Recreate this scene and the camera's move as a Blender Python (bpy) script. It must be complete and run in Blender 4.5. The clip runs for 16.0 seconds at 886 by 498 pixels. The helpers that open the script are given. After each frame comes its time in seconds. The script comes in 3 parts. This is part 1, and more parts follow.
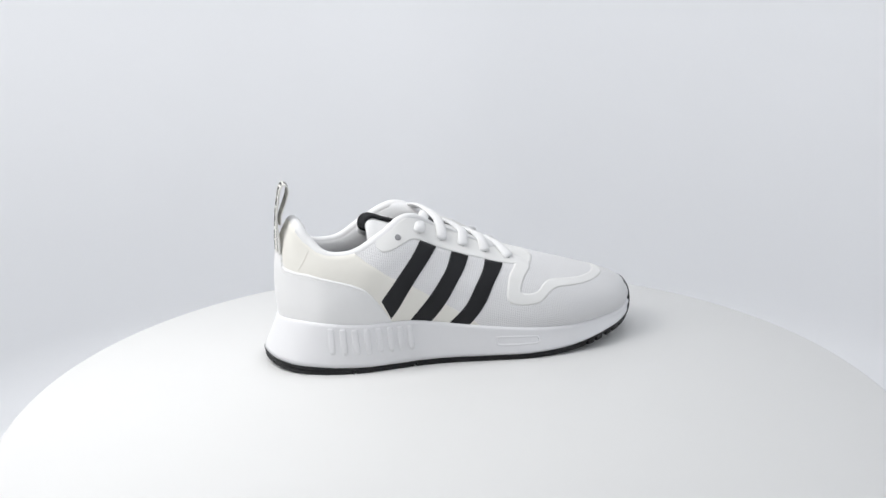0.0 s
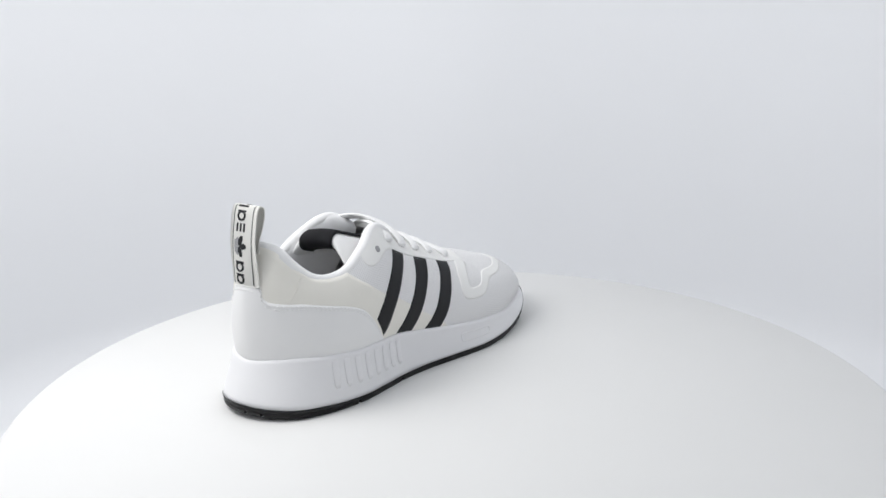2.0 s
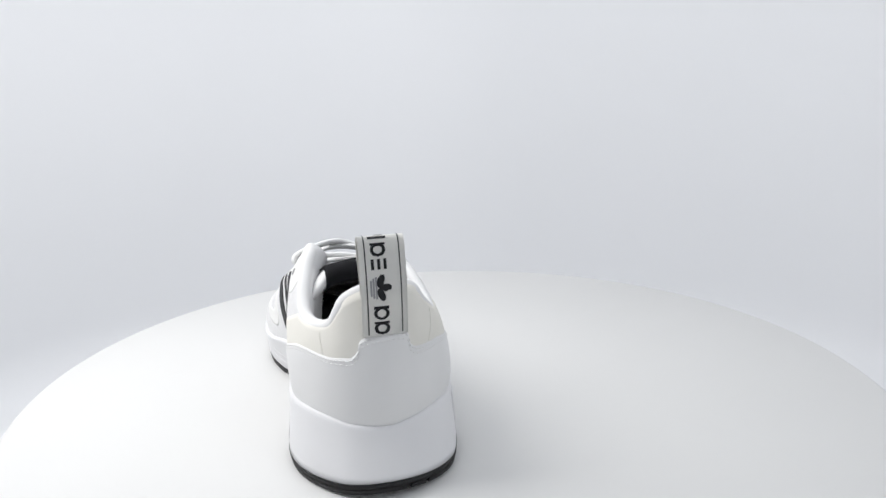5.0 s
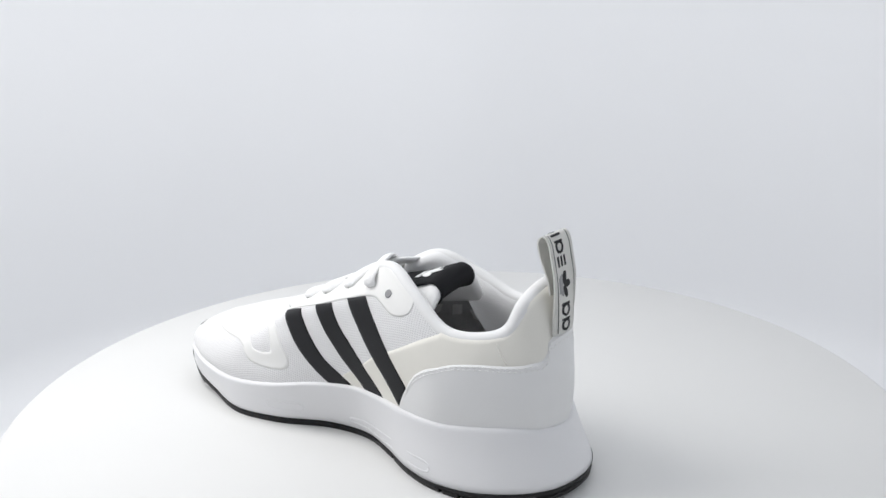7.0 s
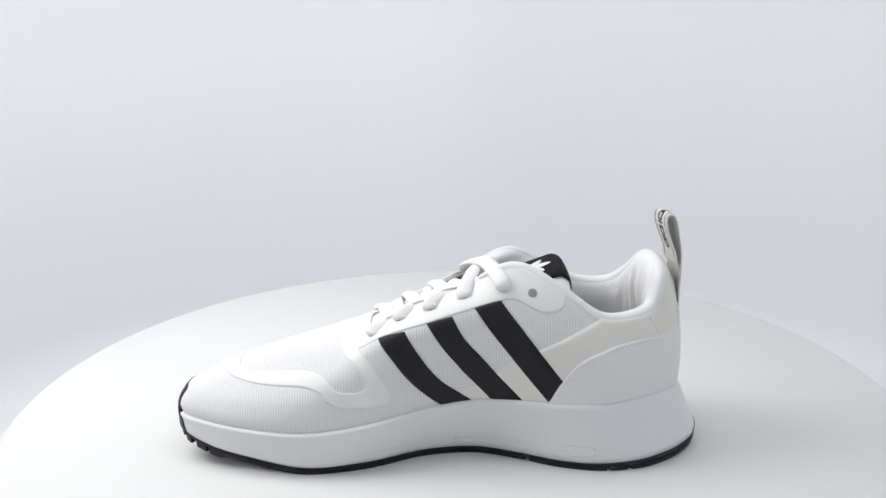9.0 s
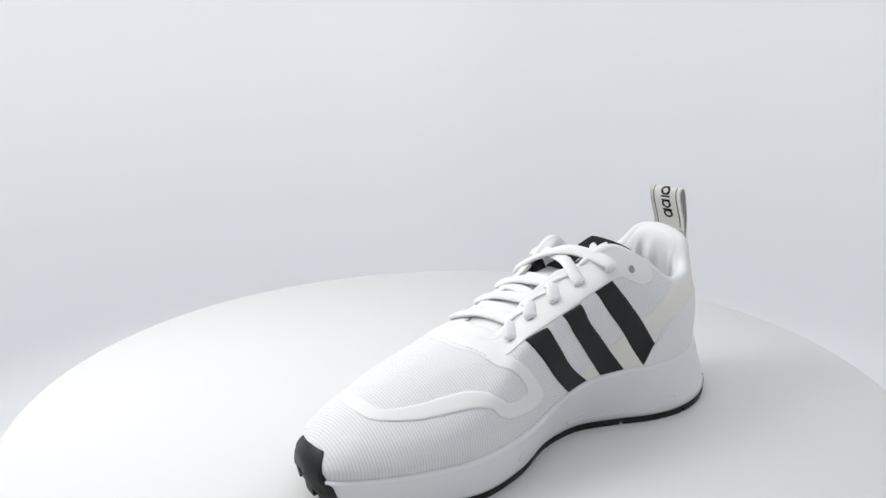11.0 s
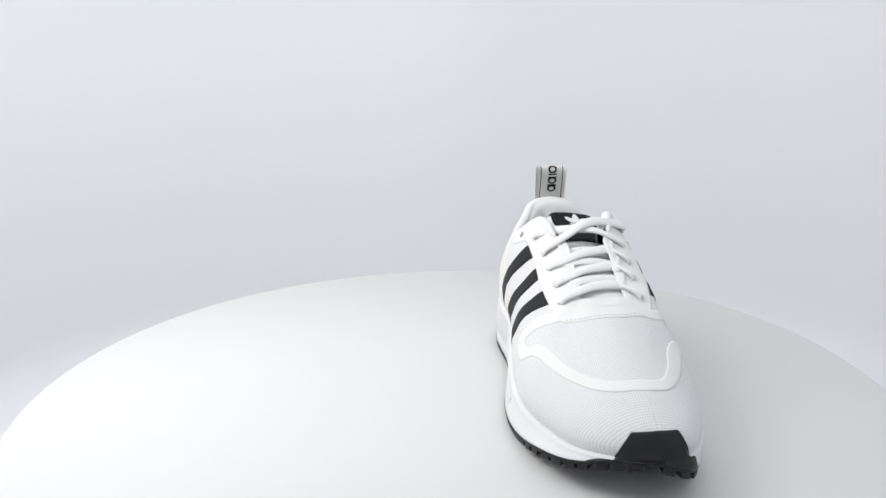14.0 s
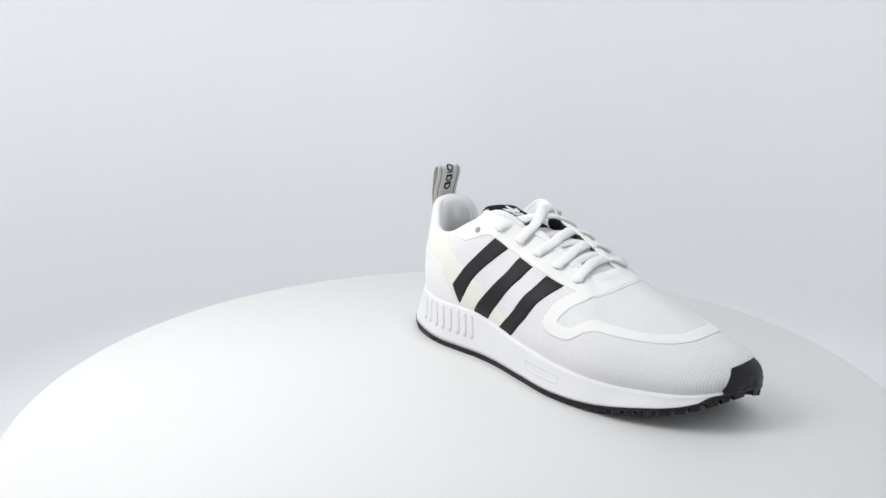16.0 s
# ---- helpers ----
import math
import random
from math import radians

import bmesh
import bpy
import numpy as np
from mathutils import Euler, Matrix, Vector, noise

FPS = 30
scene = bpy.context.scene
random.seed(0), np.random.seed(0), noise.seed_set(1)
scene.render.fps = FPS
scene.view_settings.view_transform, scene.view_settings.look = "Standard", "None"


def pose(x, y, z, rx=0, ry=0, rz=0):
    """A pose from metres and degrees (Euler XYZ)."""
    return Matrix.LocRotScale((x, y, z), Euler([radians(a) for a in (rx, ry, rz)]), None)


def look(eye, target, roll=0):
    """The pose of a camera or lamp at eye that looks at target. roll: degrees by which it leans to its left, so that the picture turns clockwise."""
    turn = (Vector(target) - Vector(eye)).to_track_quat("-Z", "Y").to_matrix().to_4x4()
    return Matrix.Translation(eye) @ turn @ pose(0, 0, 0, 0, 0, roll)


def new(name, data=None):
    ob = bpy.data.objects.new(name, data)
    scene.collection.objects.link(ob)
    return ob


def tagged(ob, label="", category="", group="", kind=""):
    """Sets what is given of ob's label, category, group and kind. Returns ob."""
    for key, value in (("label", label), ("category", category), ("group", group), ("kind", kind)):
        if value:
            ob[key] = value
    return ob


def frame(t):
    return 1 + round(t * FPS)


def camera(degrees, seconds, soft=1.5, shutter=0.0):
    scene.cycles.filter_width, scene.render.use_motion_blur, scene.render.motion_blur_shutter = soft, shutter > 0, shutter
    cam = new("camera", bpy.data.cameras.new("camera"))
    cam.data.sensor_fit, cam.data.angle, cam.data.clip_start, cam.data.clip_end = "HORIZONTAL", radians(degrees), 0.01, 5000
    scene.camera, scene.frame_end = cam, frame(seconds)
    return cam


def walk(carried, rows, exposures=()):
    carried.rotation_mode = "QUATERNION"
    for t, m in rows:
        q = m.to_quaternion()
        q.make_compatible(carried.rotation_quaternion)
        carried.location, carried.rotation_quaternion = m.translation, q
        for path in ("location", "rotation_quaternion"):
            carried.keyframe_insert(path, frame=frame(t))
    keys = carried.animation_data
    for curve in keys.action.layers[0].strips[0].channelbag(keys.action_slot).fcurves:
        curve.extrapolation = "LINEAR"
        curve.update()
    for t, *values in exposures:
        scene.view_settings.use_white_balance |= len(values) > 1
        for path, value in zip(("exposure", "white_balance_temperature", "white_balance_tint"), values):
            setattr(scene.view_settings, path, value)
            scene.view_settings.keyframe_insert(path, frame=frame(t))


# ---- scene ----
DEG = 60.125
cam = camera(DEG, 16.0)
EYE = (0.0, -0.5, 0.216)
AIM = (-0.0131, 0.0, 0.0941)
WALK = look(EYE, AIM, -1.025)
walk(cam, [(0.0, WALK), (16.0, WALK)], exposures=[(0.0, 0.0), (16.0, 0.0)])

SPIN = 18.404            # degrees a second, anticlockwise from above
STEPS = [i * 0.25 for i in range(65)]
SHOE_AT = pose(-0.1325, 0.0455, 0.0, 0, 0, 16.9)

# ---- light ----
world = bpy.data.worlds.new("world")
scene.world = world
world.use_nodes = True
world.node_tree.nodes["Background"].inputs[0].default_value = (0.93, 0.96, 1.0, 1)
world.node_tree.nodes["Background"].inputs[1].default_value = 0.15


def softbox(name, eye, target, sx, sy, watts, colour):
    d = bpy.data.lights.new(name, "AREA")
    d.shape, d.size, d.size_y, d.energy, d.color = "RECTANGLE", sx, sy, watts, colour
    ob = new(name, d)
    ob.matrix_world = look(eye, target)
    return ob


softbox("softbox_left", (-0.39, -0.06, 0.52), (0.06, 0.065, 0.04), 0.28, 0.4, 2.6, (1.0, 0.99, 0.975))
softbox("softbox_top", (0.0, 0.0, 0.95), (0.0, 0.0, 0.0), 0.6, 0.6, 1.5, (0.96, 0.98, 1.0))
# weak bluish fill, an added lamp that lifts the shaded front and left wall
softbox("fill_right", (0.32, -0.35, 0.6), (-0.1, 0.25, 0.1), 0.2, 0.4, 0.32, (0.88, 0.94, 1.0))

# ---- materials ----


def material(name, colour, rough=0.5, vary=0.04, scale=40.0, bump=0.0, bump_scale=400.0, kind="noise", spec=0.5):
    m = bpy.data.materials.new(name)
    m.use_nodes = True
    nt = m.node_tree
    p = nt.nodes["Principled BSDF"]
    p.inputs["Roughness"].default_value = rough
    p.inputs["Specular IOR Level"].default_value = spec
    co = nt.nodes.new("ShaderNodeTexCoord")
    n = nt.nodes.new("ShaderNodeTexNoise")
    n.inputs["Scale"].default_value = scale
    n.inputs["Detail"].default_value = 5
    nt.links.new(co.outputs["Object"], n.inputs["Vector"])
    mix = nt.nodes.new("ShaderNodeMix")
    mix.data_type = "RGBA"
    mix.inputs["A"].default_value = (*[c * (1 - vary) for c in colour], 1)
    mix.inputs["B"].default_value = (*[min(c * (1 + vary), 1) for c in colour], 1)
    nt.links.new(n.outputs["Fac"], mix.inputs["Factor"])
    nt.links.new(mix.outputs["Result"], p.inputs["Base Color"])
    if bump:
        if kind == "noise":
            t = nt.nodes.new("ShaderNodeTexNoise")
            t.inputs["Detail"].default_value = 3
            out = t.outputs["Fac"]
        else:
            t = nt.nodes.new("ShaderNodeTexVoronoi")
            out = t.outputs["Distance"]
        t.inputs["Scale"].default_value = bump_scale
        nt.links.new(co.outputs["Object"], t.inputs["Vector"])
        b = nt.nodes.new("ShaderNodeBump")
        b.inputs["Strength"].default_value = bump
        b.inputs["Distance"].default_value = 0.0006
        nt.links.new(out, b.inputs["Height"])
        nt.links.new(b.outputs["Normal"], p.inputs["Normal"])
    return m


def mesh_fabric():
    """White open-knit mesh: rows of small sunken holes over a grey backing."""
    m = bpy.data.materials.new("knit_mesh")
    m.use_nodes = True
    nt = m.node_tree
    p = nt.nodes["Principled BSDF"]
    p.inputs["Roughness"].default_value = 0.85
    p.inputs["Specular IOR Level"].default_value = 0.25
    uv = nt.nodes.new("ShaderNodeTexCoord")
    sep = nt.nodes.new("ShaderNodeSeparateXYZ")
    nt.links.new(uv.outputs["UV"], sep.inputs[0])

    def op(kind, a, b=None):
        n = nt.nodes.new("ShaderNodeMath")
        n.operation = kind
        for i, s in enumerate((a, b)):
            if s is None:
                continue
            if isinstance(s, (int, float)):
                n.inputs[i].default_value = s
            else:
                nt.links.new(s, n.inputs[i])
        return n.outputs[0]

    # UV runs in metres along and across the shoe
    k = 2 * math.pi / 0.0021
    a = op("SINE", op("MULTIPLY", op("ADD", sep.outputs[0], sep.outputs[1]), k * 0.72))
    b = op("SINE", op("MULTIPLY", op("SUBTRACT", sep.outputs[0], sep.outputs[1]), k * 0.72))
    weave = op("MULTIPLY", a, b)
    ramp = nt.nodes.new("ShaderNodeMapRange")
    ramp.inputs["From Min"].default_value, ramp.inputs["From Max"].default_value = 0.05, 0.75
    nt.links.new(weave, ramp.inputs["Value"])
    mix = nt.nodes.new("ShaderNodeMix")
    mix.data_type = "RGBA"
    mix.inputs["A"].default_value, mix.inputs["B"].default_value = (0.835, 0.835, 0.838, 1), (0.66, 0.65, 0.665, 1)
    nt.links.new(ramp.outputs["Result"], mix.inputs["Factor"])
    nt.links.new(mix.outputs["Result"], p.inputs["Base Color"])
    bp = nt.nodes.new("ShaderNodeBump")
    bp.invert = True
    bp.inputs["Strength"].default_value, bp.inputs["Distance"].default_value = 0.45, 0.0004
    nt.links.new(ramp.outputs["Result"], bp.inputs["Height"])
    nt.links.new(bp.outputs["Normal"], p.inputs["Normal"])
    return m


M_WALL = material("white_backdrop_vinyl", (0.88, 0.89, 0.912), 0.75, 0.015, 3.0, 0.03, 60)
M_TABLE = material("white_turntable_laminate", (0.755, 0.755, 0.749), 0.5, 0.012, 12.0, 0.02, 300)
M_BASE = material("grey_turntable_base", (0.3, 0.3, 0.31), 0.5)
M_MESH = mesh_fabric()
M_WHITE = material("white_synthetic_leather", (0.84, 0.84, 0.84), 0.6, 0.015, 60, 0.12, 1400, "noise", 0.3)
M_CREAM = material("cream_synthetic_suede", (0.83, 0.812, 0.755), 0.8, 0.03, 80, 0.1, 1800, "noise", 0.3)
M_OVER = material("white_welded_overlay", (0.855, 0.852, 0.838), 0.55, 0.015, 60, 0.05, 1500, "noise", 0.3)
M_FOAM = material("white_midsole_foam", (0.82, 0.82, 0.835), 0.6, 0.015, 50, 0.06, 900, "noise", 0.3)
M_RUBBER = material("black_rubber", (0.009, 0.009, 0.010), 0.45, 0.25, 90, 0.15, 900, "noise", 0.35)
M_BLACK = material("black_welded_stripe", (0.010, 0.010, 0.012), 0.6, 0.15, 200, 0.10, 2200, "noise", 0.33)
M_LABEL = material("black_woven_label", (0.010, 0.010, 0.012), 0.8, 0.2, 300, 0.2, 2500, "noise", 0.2)
M_LINING = material("pale_grey_padded_lining", (0.87, 0.87, 0.875), 0.9, 0.03, 60, 0.25, 1500, "cell", 0.2)
M_LACE = material("white_woven_lace", (0.88, 0.88, 0.88), 0.85, 0.03, 300, 0.4, 1600, "cell", 0.25)
M_TAPE = material("off_white_woven_tape", (0.88, 0.875, 0.845), 0.85, 0.03, 200, 0.25, 2200, "cell", 0.25)


def see_through(m, share, colour):
    """Let some of the light pass through a thin cloth."""
    nt = m.node_tree
    p = nt.nodes["Principled BSDF"]
    t = nt.nodes.new("ShaderNodeBsdfTranslucent")
    t.inputs["Color"].default_value = (*colour, 1)
    mix = nt.nodes.new("ShaderNodeMixShader")
    mix.inputs[0].default_value = share
    nt.links.new(p.outputs[0], mix.inputs[1])
    nt.links.new(t.outputs[0], mix.inputs[2])
    nt.links.new(mix.outputs[0], nt.nodes["Material Output"].inputs["Surface"])


see_through(M_TAPE, 0.3, (0.85, 0.845, 0.82))
M_PRINT = material("white_print", (0.8, 0.8, 0.8), 0.7, 0.02)
M_SOCK = material("dark_insole_print", (0.05, 0.05, 0.055), 0.8, 0.3)
M_VAMP = material("grey_knit_lining", (0.6, 0.6, 0.61), 0.9, 0.25, 120, 0.3, 1500, "cell", 0.2)
M_GREY = material("grey_reflective_print", (0.33, 0.33, 0.34), 0.45, 0.1, 300)
# flat grey painted in for the shade inside the eyelets
M_HOLE = material("shadowed_eyelet_hole", (0.32, 0.32, 0.33), 0.9, 0.1)
M_THREAD = material("white_sewing_thread", (0.86, 0.86, 0.85), 0.7, 0.03)

# ---- mesh helpers (shoe parts are written in millimetres) ----


def mesh_of(name, verts, faces, mat, smooth=True, uvs=None):
    me = bpy.data.meshes.new(name)
    me.from_pydata([tuple(float(c) * 0.001 for c in v) for v in verts], [], [tuple(int(i) for i in f) for f in faces])
    me.materials.append(mat)
    if smooth:
        me.polygons.foreach_set("use_smooth", [True] * len(me.polygons))
    if uvs is not None:
        lay = me.uv_layers.new(name="UVMap")
        for lp in me.loops:
            lay.data[lp.index].uv = uvs[lp.vertex_index]
    me.update()
    return me


def part(name, me, parent, label=""):
    ob = new(name, me)
    ob.parent = parent
    return tagged(ob, label) if label else ob


def grid_faces(nu, nv, close_u=False, flip=False):
    out = []
    for i in range(nu if close_u else nu - 1):
        for j in range(nv - 1):
            a, b = i * nv + j, ((i + 1) % nu) * nv + j
            f = (a, b, b + 1, a + 1)
            out.append(f[::-1] if flip else f)
    return out


def catmull(pts, n, closed=False):
    """n points evenly spaced in knots along a centripetal Catmull-Rom curve."""
    P = np.asarray(pts, float)
    m = len(P)
    if not closed:
        P = np.vstack([2 * P[0] - P[1], P, 2 * P[-1] - P[-2]])
        segs = m - 1
        ts = np.linspace(0, segs, n)
    else:
        P = np.vstack([P[-1], P, P[0], P[1]])
        segs = m
        ts = np.linspace(0, segs, n, endpoint=False)
    out = []
    for t in ts:
        i = min(int(t), segs - 1)
        s = t - i
        p0, p1, p2, p3 = P[i], P[i + 1], P[i + 2], P[i + 3]
        d1, d2, d3 = (max(np.linalg.norm(b - a), 1e-6) ** 0.5 for a, b in ((p0, p1), (p1, p2), (p2, p3)))
        m1 = d2 * ((p1 - p0) / d1 - (p2 - p0) / (d1 + d2) + (p2 - p1) / d2)
        m2 = d2 * ((p2 - p1) / d2 - (p3 - p1) / (d2 + d3) + (p3 - p2) / d3)
        out.append((2 * s**3 - 3 * s**2 + 1) * p1 + (s**3 - 2 * s**2 + s) * m1 + (-2 * s**3 + 3 * s**2) * p2 + (s**3 - s**2) * m2)
    return np.array(out)


def even(pts, n, fine=200):
    """n points at even arc length along a smooth curve through pts."""
    c = catmull(pts, fine)
    d = np.concatenate([[0], np.cumsum(np.linalg.norm(np.diff(c, axis=0), axis=1))])
    q = np.linspace(0, d[-1], n)
    return np.stack([np.interp(q, d, c[:, k]) for k in range(3)], 1)


def tube(path, ra, rb=None, sides=10, up=(0, 0, 1), ends=True):
    """Verts and faces of a tube of oval section (ra across, rb along the up direction)."""
    P = np.asarray(path, float)
    rb = ra if rb is None else rb
    T = np.gradient(P, axis=0)
    T /= np.linalg.norm(T, axis=1)[:, None] + 1e-9
    U = np.asarray(up, float)
    U = np.broadcast_to(U, P.shape)
    S = np.cross(T, U)
    S /= np.linalg.norm(S, axis=1)[:, None] + 1e-9
    N = np.cross(S, T)
    V = []
    n = len(P)
    for i in range(n):
        k = 0.55 if ends and i in (0, n - 1) else 1.0
        for j in range(sides):
            a = 2 * math.pi * j / sides
            V.append(P[i] + k * (ra * math.cos(a) * S[i] + rb * math.sin(a) * N[i]))
    F = []
    for i in range(n - 1):
        for j in range(sides):
            a, b = i * sides + j, i * sides + (j + 1) % sides
            F.append((a, a + sides, b + sides, b))
    F.append(tuple(range(sides)))
    F.append(tuple(reversed(range((n - 1) * sides, n * sides))))
    return V, F


def joined(pieces):
    V, F = [], []
    for v, f in pieces:
        o = len(V)
        V.extend(v)
        F.extend([tuple(i + o for i in q) for q in f])
    return V, F


# ---- the booth ----


def booth():
    """Light booth: one white sheet that sweeps from the floor up the walls, and a ceiling."""
    x0, x1, y0, y1, r = -0.56, 0.56, -0.95, 0.57, 0.50
    ring = []
    for cx, cy, a0 in ((x1 - r, y1 - r, 0), (x0 + r, y1 - r, 90), (x0 + r, y0 + r, 180), (x1 - r, y0 + r, 270)):
        for i in range(17):
            a = radians(a0 + 90 * i / 16)
            ring.append((cx, cy, math.cos(a), math.sin(a)))
    fil, zf = 0.06, -0.15
    prof = [(-fil * (1 - math.sin(radians(b))), zf + fil * (1 - math.cos(radians(b)))) for b in range(0, 91, 10)]
    prof += [(0, z) for z in (0.2, 0.5, 0.8, 1.0)]
    V = []
    for cx, cy, dx, dy in ring:
        for off, z in prof:
            V.append(((cx + (r + off) * dx) * 1000, (cy + (r + off) * dy) * 1000, z * 1000))
    n, m = len(ring), len(prof)
    F = grid_faces(n, m, True, True)
    F.append(tuple(i * m for i in range(n)))
    wall = new("backdrop", mesh_of("backdrop", V, F, M_WALL))
    sol = wall.modifiers.new("thickness", "SOLIDIFY")
    sol.thickness, sol.offset = 0.004, -1
    tagged(wall, "seamless white backdrop sheet curving up behind the turntable", "backdrop", kind="structure")
    zc = 1.0
    top = [((cx + r * dx) * 1000, (cy + r * dy) * 1000, zc * 1000 + 4) for cx, cy, dx, dy in ring]
    topb = [(x, y, z + 20) for x, y, z in top]
    F = [tuple(range(n))[::-1], tuple(range(n, 2 * n))] + [(i, (i + 1) % n, n + (i + 1) % n, n + i) for i in range(n)]
    ceil = new("ceiling", mesh_of("ceiling", top + topb, F, M_WALL, False))
    tagged(ceil, "plain white ceiling panel of the light booth", "ceiling", kind="structure")


booth()


def disc_profile(prof, n=160):
    V, F = [], []
    m = len(prof)
    for i in range(n):
        a = 2 * math.pi * i / n
        for rr, z in prof:
            V.append((rr * math.cos(a), rr * math.sin(a), z))
    F = grid_faces(n, m, True)
    F.append(tuple(i * m for i in range(n))[::-1])
    F.append(tuple(i * m + m - 1 for i in range(n)))
    return V, F


def turntable():
    root = tagged(new("turntable"), "round white turntable with a rounded rim, turning slowly", "turntable")
    R = 288.0
    V, F = disc_profile([(R - 12, -18), (R - 2, -18), (R - 1.2, -17), (R - 1.2, -1.8), (R - 1.6, -0.6), (R - 3, 0)])
    part("tabletop", mesh_of("tabletop", V, F, M_TABLE), root, "white laminate tabletop")
    V, F = disc_profile([(R - 1.3, -17), (R - 0.3, -17), (R, -16.5), (R, -2.2), (R - 0.4, -1.4), (R - 1.3, -1.2)])
    part("edge_band", mesh_of("edge_band", V, F[:-2], M_TABLE), root, "thin white edge band")
    return root


def pedestal():
    V, F = disc_profile([(150, -150), (170, -150), (172, -147), (172, -22), (170, -18.2), (150, -18.2)], 96)
    ob = new("turntable_base", mesh_of("turntable_base", V, F, M_BASE))
    tagged(ob, "low grey round motor base under the turntable", "base", kind="structure")


TABLE = turntable()
pedestal()

# ---- the shoe: stations round the upper, toe to heel along the outer side and back along the inner side ----


def station(*pts):
    """One line up the wall: its foot on the sole, points up the wall, and the edge of the opening."""
    return np.array(pts, float)


toe = station((279, 0, 24), (281, 0, 31), (277.5, 0, 38), (264, 0, 46), (245, 0, 53), (223, 0, 60), (200, 0, 66.5), (178, 0, 72))
# outer side
toe_a = station((271.5, -20.5, 23), (273.5, -20.5, 30), (269.5, -17.5, 38), (255, -15, 47), (232, -13, 55), (205, -11, 63.5), (177, -9, 72))
toe_b = station((256, -34.8, 20.5), (257, -35.8, 28), (252, -33, 37), (240, -27, 46), (222, -23, 54), (198, -18, 63.5), (175, -14, 71.5))
ball_a = station((232, -43, 19), (232, -45, 27), (228, -43, 37), (219, -38, 46.5), (205, -31, 55), (188, -24, 64), (172, -16, 71.5))
ball_b = station((205, -51, 19), (205, -53, 28), (202, -51, 38), (196, -46, 48), (188, -38, 57), (178, -29, 66), (166, -17, 74))
lace_a = station((172, -54, 21), (172, -54.5, 30), (171, -52, 40), (168, -47, 50), (164, -41, 59), (160, -32, 68), (154, -17, 79))
lace_b = station((140, -52, 25), (140, -52, 35), (140, -49.5, 45), (140, -46, 56), (140, -40, 66), (139, -33, 75), (137, -17, 86))
lace_c = station((112, -47, 29), (112, -48, 38), (112, -47.5, 48), (112, -45, 60), (113, -40, 71), (113, -33, 83), (114, -18, 97))
peak = station((88, -45, 33), (87, -47.5, 42), (86, -48, 52), (86, -47, 63), (87, -43, 76), (89, -37, 90), (90, -26, 107.5))
dip_a = station((68, -46, 34), (66, -48, 44), (64, -48, 54), (64, -47, 65), (65, -45, 77), (67, -41, 86.5), (70, -34.5, 97.5))
dip_b = station((45, -46, 34.5), (45, -47.5, 45), (45, -47.5, 55), (45, -46, 65), (45, -43, 76), (46, -38, 86))
dip_c = station((24, -40.5, 36), (24, -42, 46), (24, -41.5, 56), (24, -40, 66), (24, -38, 76), (25, -34, 86.5))
heel_a = station((9.5, -29, 36), (9.5, -29.5, 47), (10, -29.5, 58), (10.5, -29, 70), (11.5, -28, 81), (14, -25.7, 95.5))
heel_b = station((0, -16, 35), (-1, -16.5, 47), (-0.8, -16.5, 60), (0.3, -16.5, 75), (2.5, -17, 90), (7.2, -17.5, 105))
outer = [toe_a, toe_b, ball_a, ball_b, lace_a, lace_b, lace_c, peak, dip_a, dip_b, dip_c, heel_a, heel_b]
heel = station((-5, 0, 33.5), (-6.5, 0, 45), (-7, 0, 58), (-6, 0, 75), (-3.5, 0, 90), (0, 0, 99), (4.5, 0, 107))
# inner side
toe_a = station((275, 17.5, 25.5), (277, 17.5, 31), (272, 16.5, 38), (255, 14, 47), (232, 13, 55), (205, 11, 63.5), (177, 9, 72))
toe_b = station((258.5, 29, 25), (259.5, 30, 30), (254, 28.5, 38), (240, 25, 47), (222, 21, 55), (198, 17, 64), (175, 14, 71.5))
ball_a = station((234, 40, 24), (234, 41, 30), (229, 39, 39), (219, 35, 47.5), (205, 29, 56), (188, 23, 65), (172, 16, 72))
ball_b = station((205, 45, 23.5), (205, 46, 31), (202, 44.5, 40), (196, 41, 49), (188, 36, 57), (178, 28, 66), (166, 17, 74.5))
lace_a = station((172, 42, 27), (171, 42, 34), (170, 40.5, 43), (168, 39.5, 52), (165, 37, 62), (162, 33, 73), (154, 17, 82))
lace_b = station((142, 34, 32), (142, 35, 39), (141, 36, 48), (140, 36.5, 58), (139, 36, 70), (138, 34, 81), (136, 18, 91))
lace_c = station((114, 30, 35), (114, 32, 41), (113, 35, 50), (112, 37, 61), (112, 37.5, 74), (112, 35, 90), (113, 19, 100))
peak = station((92, 34, 36), (91, 36, 43), (90, 39, 53), (89, 41, 65), (90, 40, 79), (92, 36, 95), (91, 27, 110))
dip_a = station((68, 39.5, 35.5), (67, 41, 45), (66, 42.5, 55), (66, 43, 67), (67, 42, 79), (68, 39, 90), (70, 34, 100))
dip_b = station((45, 41, 35.5), (45, 43, 46), (45, 43.5, 56), (45, 42.5, 66), (45, 40, 75), (46, 37, 84.3))
dip_c = station((24, 35.5, 36.5), (24, 36, 47), (24, 36, 57), (24, 35.5, 67), (24, 34, 75), (25, 31.8, 83.5))
heel_a = station((9, 27, 36.5), (8, 27.5, 48), (8.5, 28, 59), (9, 27.5, 68), (10.5, 26.5, 77), (13, 25, 88))
heel_b = station((-1, 17, 35), (-2, 17.5, 47), (-1.5, 17.5, 60), (0, 17, 73), (2.5, 17, 87), (6.5, 17.2, 101.5))
